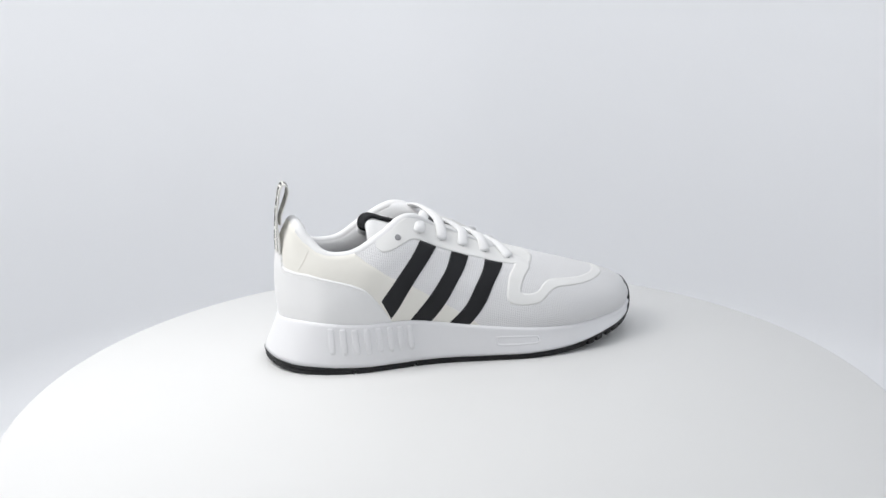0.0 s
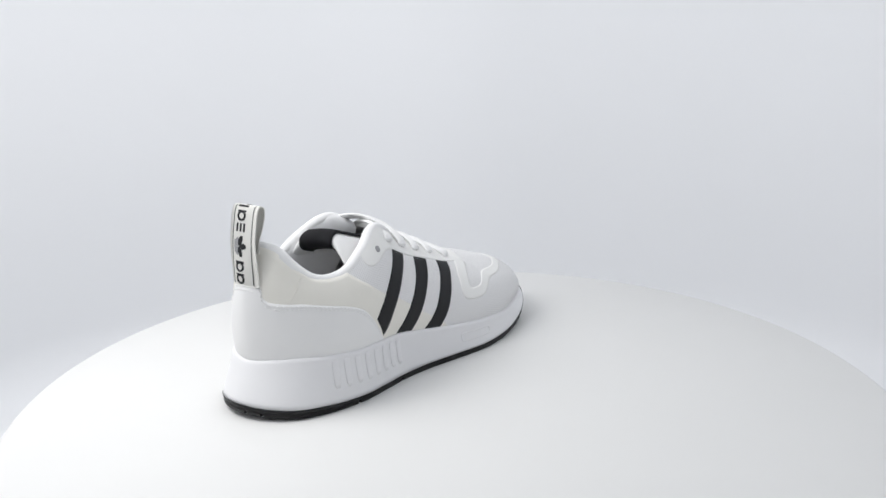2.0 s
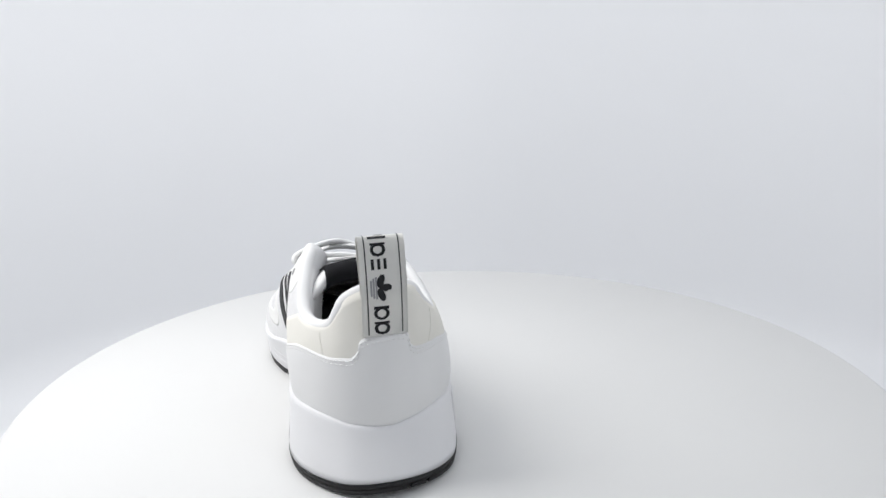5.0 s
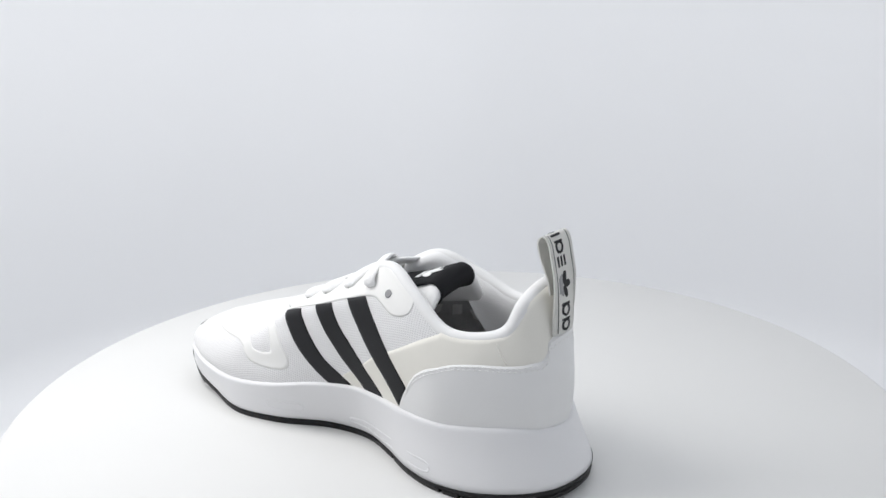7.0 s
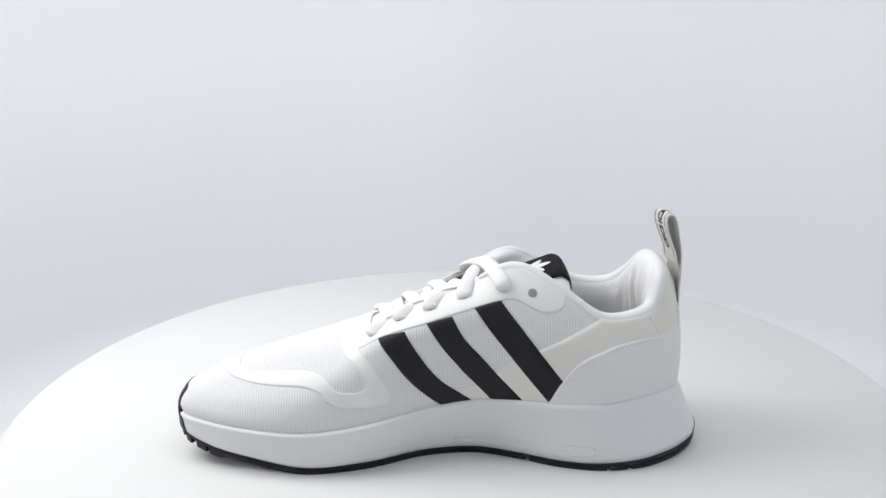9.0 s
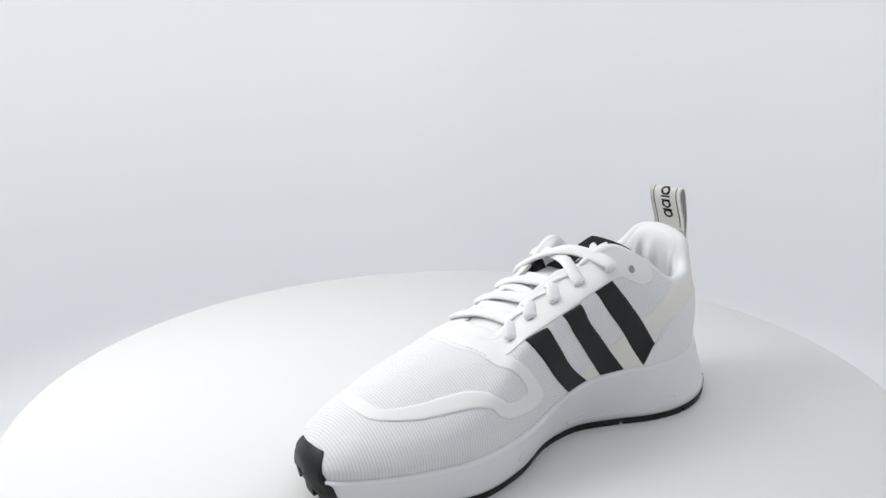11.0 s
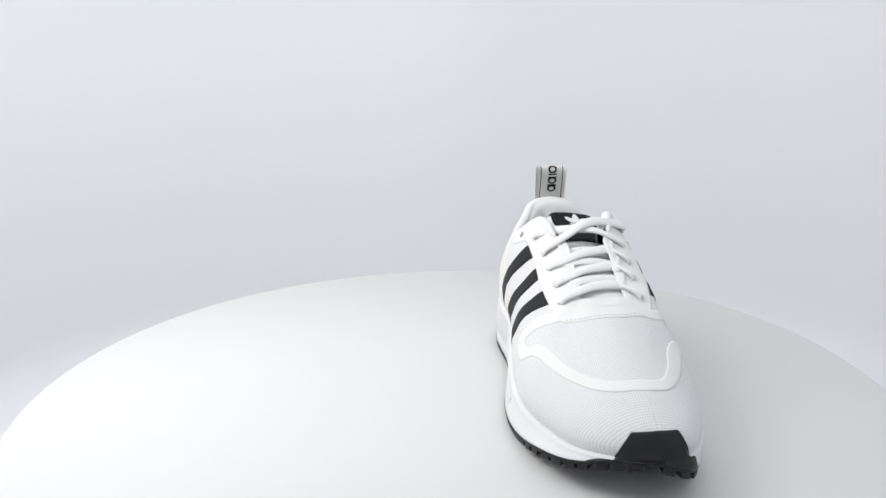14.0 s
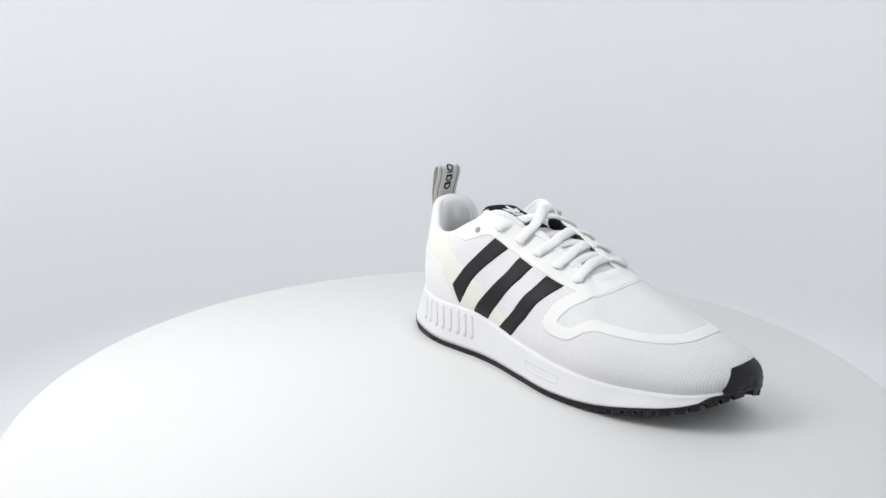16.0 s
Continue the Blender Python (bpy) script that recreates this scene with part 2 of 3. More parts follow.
inner = [toe_a, toe_b, ball_a, ball_b, lace_a, lace_b, lace_c, peak, dip_a, dip_b, dip_c, heel_a, heel_b]
STATIONS = [toe, *outer, heel, *inner[::-1]]
# the edge of the outsole at the same stations
SOLE_OUTER = [(271.5, -25.2, 17.3), (257.5, -39, 11.6), (235, -49.5, 7), (207, -56.5, 2), (174, -60, 0), (142, -55.5, 0), (112, -50, 0),
              (90, -48.5, 0), (69, -49.5, 0), (46, -50, 0), (22, -45, 0), (2, -36, 1), (-11, -21, 2.5)]
SOLE_INNER = [(-12, 20, 2.5), (1, 33, 1), (22, 43.5, 0), (45, 46, 0), (67, 41, 0), (90, 30, 0), (112, 22, 0), (140, 24, 0),
              (173, 37.5, 0), (205, 44, 0), (235, 37, 3), (260.5, 28.5, 8.2), (277.5, 17, 14.4)]
SOLE = [(280.8, -2, 20.5), *SOLE_OUTER, (-17.5, 0, 4), *SOLE_INNER]
NS = len(STATIONS)


def swing(pts):
    """The last curves: the ball of the foot swings to the outer side."""
    P = np.array(pts, float)
    P[:, 1] -= 3.0 * np.exp(-((P[:, 0] - 222.0) / 38.0) ** 2)
    waist = np.exp(-((P[:, 0] - 98.0) / 45.0) ** 2) * np.clip((P[:, 2] - 35.0) / 20.0, 0, 1) * np.clip(P[:, 1] / 25.0, 0, 1)
    P[:, 1] -= 2.4 * waist
    return P


STATIONS = [swing(st) for st in STATIONS]
SOLE = swing(SOLE)
NU, NV = NS * 10, 40


def upper_grid():
    rows = np.array([even(s, NV) for s in STATIONS])
    return np.stack([catmull(rows[:, j], NU, True) for j in range(NV)], 1)


UP = upper_grid()
FOOT = UP[:, 0]
EDGE = UP[:, -1]
BOTTOM = catmull(SOLE, NU, True)
# height of the black rubber over the edge line: thicker under the heel
RUBBER = np.stack([0 * BOTTOM[:, 0], 0 * BOTTOM[:, 0], 4.2 + 1.6 * np.clip((55 - BOTTOM[:, 0]) / 40, 0, 1)], 1)


def grid_normals(G):
    du = np.roll(G, -1, 0) - np.roll(G, 1, 0)
    dv = np.gradient(G, axis=1)
    n = np.cross(du, dv)
    n /= np.linalg.norm(n, axis=2)[:, :, None] + 1e-9
    c = G.mean((0, 1))
    return n if ((G - c) * n).sum() > 0 else -n


UP_N = grid_normals(UP)


def on(G, N, u, v, off=0.0):
    """The point at station u and height v (0 to 1) of a grid, off millimetres out of it."""
    n, m = G.shape[:2]
    a, b = (u / NS * n) % n, min(max(v, 0.0), 1.0) * (m - 1)
    i, j = int(a), min(int(b), m - 2)
    s, t = a - i, b - j
    k = (i + 1) % n
    mix = lambda A: (A[i, j] * (1 - s) + A[k, j] * s) * (1 - t) + (A[i, j + 1] * (1 - s) + A[k, j + 1] * s) * t
    nn = mix(N)
    return mix(G) + nn / (np.linalg.norm(nn) + 1e-9) * off


def skin(u, v, off=0.0):
    return on(UP, UP_N, u, v, off)


def ring_normals(loop):
    """Outward directions in plan round a closed loop."""
    t = np.roll(loop, -3, 0) - np.roll(loop, 3, 0)
    n = np.stack([-t[:, 1], t[:, 0], 0 * t[:, 0]], 1)
    n /= np.linalg.norm(n, axis=1)[:, None] + 1e-9
    c = loop.mean(0)
    return -n if ((loop - c) * n).sum() < 0 else n


def patch(uv, off, at=skin, edge=-0.4):
    """A thin welded sheet over a grid of (u, v) places, with its border turned down on to the surface."""
    uv = np.asarray(uv, float)
    m, n = uv.shape[:2]
    V = []
    for i in range(-1, m + 1):
        for j in range(-1, n + 1):
            ii, jj = min(max(i, 0), m - 1), min(max(j, 0), n - 1)
            rim = i != ii or j != jj
            near = i in (0, m - 1) or j in (0, n - 1)
            V.append(at(uv[ii, jj, 0], uv[ii, jj, 1], edge if rim else off * (0.75 if near else 1.0)))
    return V, grid_faces(m + 2, n + 2)


def between(a, b, m=24, n=8):
    """A grid of (u, v) places between two edges."""
    A, B = (np.array([np.interp(np.linspace(0, len(e) - 1, m), range(len(e)), [p[k] for p in e]) for k in (0, 1)]).T for e in (a, b))
    f = np.linspace(0, 1, n)[None, :, None]
    return A[:, None] * (1 - f) + B[:, None] * f


def smooth_edge(pts, m):
    P = catmull([(x, y * 6, 0) for x, y in pts], m)
    return [(p[0], p[1] / 6) for p in P]


def face_out(V, F):
    """Faces turned so that they look away from the middle of the shoe."""
    V = np.asarray(V)
    c = np.array([120.0, 0, 45.0])
    tot = sum(np.dot(np.cross(V[f[1]] - V[f[0]], V[f[2]] - V[f[0]]), V[f[0]] - c) for f in F)
    return F if tot > 0 else [f[::-1] for f in F]


def sheet(name, uv, off, mat, parent, label="", at=skin):
    V, F = patch(uv, off, at)
    return part(name, mesh_of(name, V, face_out(V, F), mat), parent, label)


SHOE = tagged(new("sneaker"), "white low-top running sneaker with black side stripes and black outsole", "sneaker")


# ---- upper and sole ----


def upper():
    crest = np.interp(UP[:, :, 0], toe[::-1, 0], toe[::-1, 2])
    girth = np.sign(UP[:, :, 1]) * (np.abs(UP[:, :, 1]) + crest - UP[:, :, 2])
    uv = [(a * 0.001, b * 0.001) for a, b in zip(UP[:, :, 0].ravel(), girth.ravel())]
    F = face_out(UP.reshape(-1, 3), grid_faces(NU, NV, True))
    return part("upper", mesh_of("upper", UP.reshape(-1, 3), F, M_MESH, True, uv), SHOE, "white open-knit mesh upper")


def midsole_grid():
    out, fo = ring_normals(BOTTOM), ring_normals(FOOT)
    foot = FOOT + fo * 2.5 + [0, 0, 0.6]
    base = BOTTOM + RUBBER
    rings = [base + out * 0.5]
    for f, b in ((0.12, 0.7), (0.3, 0.5), (0.5, 0.2), (0.7, 0.0), (0.86, 0.0), (0.95, 0.1)):
        rings.append(base * (1 - f) + foot * f + out * b)
    rings.append(foot)
    return np.stack(rings, 1)


MS = midsole_grid()
MS_N = grid_normals(MS)


def foam(u, s, off=0.0):
    return on(MS, MS_N, u, s, off)


def midsole():
    out, fo = ring_normals(BOTTOM), ring_normals(FOOT)
    base = BOTTOM + RUBBER
    rings = [base - out * 2.5] + [MS[:, k] for k in range(MS.shape[1])]
    rings += [FOOT + fo * 1.9 + [0, 0, 1.2], FOOT + fo * 1.2 + [0, 0, 1.55], FOOT + fo * 0.4 + [0, 0, 1.7], FOOT - fo * 1.5 + [0, 0, 1.6]]
    G = np.stack(rings, 1)
    F = grid_faces(NU, len(rings), True)
    F.append(tuple(i * len(rings) for i in range(NU)))
    F = face_out(G.reshape(-1, 3), F)
    ob = part("midsole", mesh_of("midsole", G.reshape(-1, 3), F, M_FOAM), SHOE, "white foam midsole flared at the heel")
    # eight upright ribs under the arch of the outer heel
    for k in range(8):
        u = 10.80 - k * 0.365
        a = [foam(u - 0.02 * (1 - 2 * s), 0.30 + 0.54 * s, 0.15) for s in np.linspace(0, 1, 9)]
        V, F = tube(a, 2.3, 0.5 + 0.06 * k, 12, up=tuple(foam(u, 0.5, 1) - foam(u, 0.5, 0)))
        part("rib", mesh_of("rib", V, F, M_FOAM), ob)
    # shallow moulded pockets, each with a fine raised lip

    def pocket(u0, u1, lo0, lo1, hi0, hi1):
        loop = []
        for t in np.linspace(0, 2 * math.pi, 61):
            f = 0.5 + 0.5 * math.copysign(abs(math.cos(t)) ** 0.22, math.cos(t))
            h = 0.5 + 0.5 * math.copysign(abs(math.sin(t)) ** 0.45, math.sin(t))
            loop.append((u0 + (u1 - u0) * f, (lo0 + (lo1 - lo0) * f) * (1 - h) + (hi0 + (hi1 - hi0) * f) * h))
        P = [foam(u, s, 0.1) for u, s in loop]
        V, F = tube(P, 0.7, 0.17, 8, up=tuple(foam((u0 + u1) / 2, 0.4, 1) - foam((u0 + u1) / 2, 0.4, 0)), ends=False)
        part("moulded_pocket", mesh_of("moulded_pocket", V, F, M_FOAM), ob)

    pocket(5.80, 4.80, 0.34, 0.36, 0.56, 0.58)
    pocket(23.15, 22.42, 0.31, 0.24, 0.47, 0.39)
    pocket(21.40, 18.20, 0.16, 0.15, 0.26, 0.31)
    return ob


def outsole():
    out = ring_normals(BOTTOM)
    b = BOTTOM
    rings = [b - out * 6 + [0, 0, 1.8], b - out * 0.6 + [0, 0, 1.8], b + out * 0.1 + [0, 0, 2.3], b + out * 0.8 + RUBBER + [0, 0, 0.2], b - out * 3 + RUBBER + [0, 0, 0.7]]
    G = np.stack(rings, 1)
    F = grid_faces(NU, 5, True)
    F.append(tuple(i * 5 for i in range(NU)))
    F = face_out(G.reshape(-1, 3), F)
    ob = part("outsole", mesh_of("outsole", G.reshape(-1, 3), F, M_RUBBER), SHOE, "thin black rubber outsole")
    # tread blocks round the edge
    d = np.concatenate([[0], np.cumsum(np.linalg.norm(np.diff(b, axis=0), axis=1))])
    pos, k = 4.0, 0
    while pos < d[-1] - 6:
        ends = b[np.searchsorted(d, pos)][0]
        toe_end, heel_end = ends > 225, ends < 40
        size = 6.0 if toe_end else 10.0 if heel_end else 44.0
        i0, i1 = np.searchsorted(d, pos), np.searchsorted(d, pos + size)
        i1 = min(i1, NU - 1)
        deep = (-1.6 if b[i0][1] > 0 else -0.8) if toe_end else 0.0
        push = 0.4 if toe_end else 0.5
        V = []
        cuts = 3 if size < 20 else 12
        for i in np.linspace(i0, i1, cuts).astype(int):
            for o, z in ((push, 2.6), (push - 0.6, deep), (-11, deep), (-11, 2.6)):
                p = b[i] + out[i] * o
                V.append((p[0], p[1], max(b[i][2] + z, 0.0)))
        e = 4 * cuts - 4
        F = [(0, 1, 2, 3), (e + 3, e + 2, e + 1, e)]
        for s in range(0, e, 4):
            F += [(s + a, s + 4 + a, s + 4 + (a + 1) % 4, s + (a + 1) % 4) for a in range(4)]
        part("tread_block", mesh_of("tread_block", V, F, M_RUBBER, False), ob)
        pos += size + (3.5 if toe_end else 1.3 if heel_end else 0.4)
    return ob


def toe_skin(u, s, off=0.0):
    return foam(u, s, off) if s <= 1 else skin(u, s - 1, off)


def toe_cap():
    top = {-1.55: 0.03, -1.42: 0.3, -1.25: 0.67, -1.08: 0.98, -0.90: 1.04, -0.72: 1.118, -0.64: 1.134, 0.0: 1.142,
           0.74: 1.134, 0.80: 1.12, 0.96: 1.06, 1.1: 1.0, 1.28: 0.8, 1.5: 0.42, 1.68: 0.03}
    top = {u * (0.9 if u > 0 else 0.92 if u > -1 else 0.85): h for u, h in top.items()}
    us = np.linspace(min(top), max(top), 90)
    G = []
    for u in us:
        h = float(np.interp(u, list(top), list(top.values())))
        if h > 1.0:
            pts = [toe_skin(u, 0.0, 0.6), toe_skin(u, 0.5, 0.6), toe_skin(u, 0.9, 0.7), toe_skin(u, 1.0 + (h - 1) * 0.5, 0.9), toe_skin(u, h, 0.8)]
        else:
            pts = [toe_skin(u, h * f, 0.6) for f in (0, 0.33, 0.66, 1)]
        col = even(pts, 14, 80)
        col[-1] = col[-1] - (toe_skin(u, h, 1.0) - toe_skin(u, h, 0.0)) * 0.3
        G.append(np.vstack([toe_skin(u, 0.0, -0.6), col, toe_skin(u, h, -0.6)]))
    G = np.array(G)
    G = np.concatenate([G[:1] * 0 + np.array([[toe_skin(us[0], 0.02, -0.6)]]), G, G[:1] * 0 + np.array([[toe_skin(us[-1], 0.02, -0.6)]])])
    V, F = G.reshape(-1, 3), grid_faces(len(G), 16)
    return part("toe_cap", mesh_of("toe_cap", V, face_out(V, F), M_RUBBER), SHOE, "black rubber toe bumper")


upper()
MID = midsole()
outsole()
toe_cap()


# ---- panels on the upper ----


def band(lows, highs, off, mat, name, label, n=14, m=160):
    lo, hi = smooth_edge(lows, m), smooth_edge(highs, m)
    return sheet(name, between(lo, hi, m, n), off, mat, SHOE, label)


CREAM_TOP = [(6.10, 0.0), (6.36, 0.078), (6.88, 0.172), (7.55, 0.276), (8.52, 0.45), (9.1, 0.62), (9.53, 0.781), (9.87, 0.952), (10.0, 1.0),
             (12, 1.0), (14, 1.0), (16, 1.0), (17.95, 1.0), (18.09, 0.95), (18.84, 0.633), (19.51, 0.448), (20.14, 0.325), (20.5, 0.249),
             (21.19, 0.116), (21.55, 0.0)]
COUNTER_TOP = [(8.83, 0.0), (8.89, 0.05), (9.04, 0.17), (9.24, 0.303), (9.76, 0.508), (10.3, 0.62), (10.9, 0.665), (11.5, 0.65), (12.1, 0.60), (12.6, 0.565),
               (13.0, 0.555), (13.2, 0.585), (13.32, 0.665), (14.0, 0.685), (14.66, 0.665), (14.8, 0.585), (15.0, 0.555), (15.5, 0.60), (16.2, 0.68), (17.0, 0.725),
               (17.6, 0.715), (18.15, 0.60), (18.72, 0.387), (19.02, 0.209), (19.18, 0.07), (19.22, 0.0)]
STAY_OUTER = [(9.30, 1.0), (9.22, 0.89), (9.0, 0.80), (8.72, 0.758), (8.36, 0.756), (7.96, 0.775), (7.69, 0.763), (6.72, 0.729), (5.65, 0.733), (4.97, 0.742),
              (4.1, 0.745), (3.55, 0.762), (2.8, 0.82), (1.5, 0.865), (0.35, 0.886)]
STAY_INNER = [(-0.5, 0.886), (-2.0, 0.875), (-2.84, 0.835), (-3.5, 0.765), (-4.2, 0.742), (-4.85, 0.741), (-6.05, 0.734), (-6.97, 0.746), (-7.7, 0.759), (-8.06, 0.765),
              (-8.29, 0.742), (-8.57, 0.728), (-8.89, 0.785), (-9.1, 0.87), (-9.2, 1.0)]


def column(edge, low=True, m=240, n=16):
    """Grid between the foot (or the opening's edge) and a boundary that runs round the shoe."""
    e = smooth_edge(edge, m)
    return between([(u, 0.0 if low else 1.0) for u, v in e], [(u, min(max(v, 0), 1)) for u, v in e], m, n)


sheet("heel_panel", column(CREAM_TOP), 0.3, M_CREAM, SHOE, "cream synthetic quarter and heel panel")
COUNTER = sheet("heel_counter", column(COUNTER_TOP), 0.85, M_WHITE, SHOE, "smooth white leather heel counter with stitched edge")
STAY = sheet("eyestay", column(STAY_OUTER + STAY_INNER, False), 0.32, M_OVER, SHOE, "smooth white welded eyestay")

# the welded band that drops from the lacing and runs round the toe
BAND_OUTER = [((4.35, 0.79), (3.5, 0.79)), ((5.06, 0.57), (4.45, 0.60)), ((5.35, 0.40), (4.87, 0.45)), ((5.41, 0.31), (4.96, 0.395)),
              ((5.33, 0.258), (4.93, 0.375)), ((5.1, 0.245), (4.83, 0.368)), ((4.68, 0.262), (4.55, 0.385)), ((4.38, 0.325), (4.19, 0.47)),
              ((4.1, 0.385), (3.97, 0.505)), ((3.8, 0.41), (3.65, 0.522)), ((3.3, 0.395), (3.1, 0.505)), ((2.5, 0.362), (2.4, 0.455)),
              ((1.7, 0.338), (1.75, 0.428)), ((1.0, 0.334), (1.05, 0.41)), ((0.3, 0.35), (0.3, 0.418))]
BAND_INNER = [((-0.3, 0.35), (-0.3, 0.42)), ((-1.2, 0.33), (-1.1, 0.405)), ((-2.3, 0.33), (-2.1, 0.44)), ((-3.0, 0.36), (-2.75, 0.51)),
              ((-3.6, 0.383), (-3.3, 0.53)), ((-4.05, 0.345), (-3.8, 0.495)), ((-4.3, 0.26), (-4.2, 0.405)), ((-4.55, 0.2), (-4.45, 0.335)),
              ((-5.0, 0.16), (-4.75, 0.308)), ((-5.36, 0.158), (-4.88, 0.32)), ((-5.42, 0.215), (-4.88, 0.36)), ((-5.2, 0.365), (-4.72, 0.46)),
              ((-4.76, 0.564), (-4.26, 0.622)), ((-4.06, 0.80), (-3.18, 0.81))]
both = BAND_OUTER + BAND_INNER
sheet("toe_band", between(smooth_edge([p[0] for p in both], 240), smooth_edge([p[1] for p in both], 240), 240, 8), 0.3, M_OVER, SHOE,
      "off-white welded band round the toe box")


def eyestay_lip():
    """The eyestay runs on past the line of eyelets and narrows the throat."""
    us = np.linspace(-7.35, 7.35, 150)
    V, n = [], 7
    for u in us:
        e, d = skin(u, 1.0, 0.4), skin(u, 1.0) - skin(u, 0.93)
        d /= np.linalg.norm(d)
        w = min(1.0, (7.35 - abs(u)) / 0.7)
        run = (6.0 + 2.5 * math.exp(-(u / 2.2) ** 2)) * max(w, 0.02)
        up = np.array([0, 0, 1.0]) - d * d[2]
        up /= np.linalg.norm(up)
        V += [e - d * 1.0 + up * 0.05] + [e + d * run * f + up * h for f, h in ((0.3, 0.0), (0.6, -0.05), (0.9, -0.1), (1.0, -0.5))]
        V += [e + d * (run - 0.3) - up * 1.8, e + d * run * 0.3 - up * 2.2]
    part("eyestay_lip", mesh_of("eyestay_lip", V, face_out(V, grid_faces(150, n)), M_OVER), STAY)


eyestay_lip()


def stripe(a, b):
    sheet("stripe", between(smooth_edge(a, 30), smooth_edge(b, 30), 30, 10), 0.5, M_BLACK, SHOE, "black synthetic side stripe")


stripe([(7.72, 0.767), (8.06, 0.591), (8.52, 0.44), (9.05, 0.275)], [(7.20, 0.741), (7.55, 0.559), (7.98, 0.362), (8.36, 0.216), (8.86, 0.06)])
stripe([(6.74, 0.727), (7.06, 0.486), (7.5, 0.262), (8.22, 0.0)], [(6.25, 0.719), (6.60, 0.481), (7.03, 0.222), (7.52, 0.0)])
stripe([(5.70, 0.728), (6.15, 0.449), (6.5, 0.213), (7.0, 0.0)], [(4.99, 0.741), (5.65, 0.472), (6.01, 0.231), (6.45, 0.0)])
stripe([(21.03, 0.75), (20.65, 0.558), (20.21, 0.368), (19.24, 0.03)], [(20.33, 0.759), (20.02, 0.617), (19.64, 0.456), (18.97, 0.215)])
stripe([(22.01, 0.736), (21.64, 0.496), (21.12, 0.228), (20.5, 0.0)], [(21.49, 0.73), (21.21, 0.526), (20.64, 0.284), (19.74, 0.0)])
stripe([(23.15, 0.741), (22.66, 0.505), (22.14, 0.237), (21.58, 0.0)], [(22.49, 0.72), (22.14, 0.506), (21.66, 0.241), (20.95, 0.0)])


def stitches(name, path, parent, step=2.9, length=2.0, off=0.9, r=0.3):
    P = np.array([skin(u, v, off) for u, v in path])
    d = np.concatenate([[0], np.cumsum(np.linalg.norm(np.diff(P, axis=0), axis=1))])
    bits, pos = [], 1.0
    while pos + length < d[-1]:
        seg = [[np.interp(pos + length * f, d, P[:, k]) for k in range(3)] for f in (0, 0.5, 1)]
        bits.append(tube(seg, r, r, 5, up=(0.1, 0.2, 1)))
        pos += step
    V, F = joined(bits)
    part(name, mesh_of(name, V, F, M_THREAD), parent)


for drop in (0.022, 0.055):
    stitches("stitching", [(u, max(v - drop, 0.01)) for u, v in smooth_edge(COUNTER_TOP[2:-2], 300)], COUNTER)
stitches("stitching", [(u, v + 0.022) for u, v in smooth_edge(STAY_OUTER[11:] + STAY_INNER[:4], 80)], STAY, off=0.45)


def hole(u, v, r=2.1, parent=None):
    """An eyelet: a flat disc on the surface, its grey painting the hole's shade, with a turned rim."""
    c, n = skin(u, v, 0.6), skin(u, v, 1.0) - skin(u, v, 0.0)
    n /= np.linalg.norm(n)
    a = np.cross(n, (0, 0, 1))
    a /= np.linalg.norm(a)
    b = np.cross(n, a)
    V = [c + n * 0.12]
    for rad, h in ((r * 0.7, 0.12), (r, 0.14), (r * 1.1, -0.1)):
        V += [c + n * h + rad * (math.cos(t) * a + math.sin(t) * b) for t in np.linspace(0, 2 * math.pi, 16, endpoint=False)]
    F = [(0, 1 + k, 1 + (k + 1) % 16) for k in range(16)]
    for q in (0, 16):
        F += [(1 + q + k, 17 + q + k, 17 + q + (k + 1) % 16, 1 + q + (k + 1) % 16) for k in range(16)]
    part("eyelet", mesh_of("eyelet", V, F, M_HOLE), parent or STAY)


LACE_OUT = [(4.45, 0.875), (5.5, 0.885), (6.33, 0.868), (7.0, 0.866), (7.72, 0.875)]
LACE_IN = [(23.6, 0.88), (22.75, 0.91), (21.95, 0.895), (21.2, 0.89), (20.25, 0.865)]
for u, v in [(8.47, 0.85), (19.59, 0.846)]:
    hole(u, v)
for u, v in LACE_OUT + LACE_IN:
    hole(u, v - 0.02, 1.6)


for line in ([(11.70, 0.93), (11.95, 0.75), (12.25, 0.60)], [(16.53, 0.93), (16.39, 0.80), (16.22, 0.69)]):
    V, F = tube(even([skin(u, v, 0.25) for u, v in line], 20), 0.55, 0.3, 6, up=(0.05, 1, 0.1))
    part("seam", mesh_of("seam", V, F, M_CREAM), SHOE)


# ---- collar, lining, insole ----


def arc(u0, u1, n):
    return np.linspace(u0, u1, n)


def collar():
    us = arc(7.15, 20.85, 190)
    P, R = [], []
    for u in us:
        e = skin(u, 1.0)
        w = min(1.0, (u - 7.15) / 1.1, (20.85 - u) / 1.1)
        i = int(u * 10) % NU
        n = EDGE_OUT[i]
        back = math.exp(-((u - 14) / 1.5) ** 2)
        P.append(e - n * (3.3 * w + 0.4 * back) - np.array([0, 0, 2.0 * w]))
        R.append(1.2 + 2.9 * max(w, 0) ** 0.7 + 0.1 * back)
    V, F = tube(P, 1.0, 1.0, 12)
    V = [P[i // 12] + (np.asarray(V[i]) - P[i // 12]) * R[i // 12] for i in range(len(V))]
    part("collar", mesh_of("collar", V, F, M_WHITE), SHOE, "rounded white padded collar edge")


EDGE_OUT = ring_normals(EDGE)
EDGE_OUT = sum(np.roll(EDGE_OUT, k, 0) for k in range(-9, 10)) / 19
EDGE_OUT /= np.linalg.norm(EDGE_OUT, axis=1)[:, None]


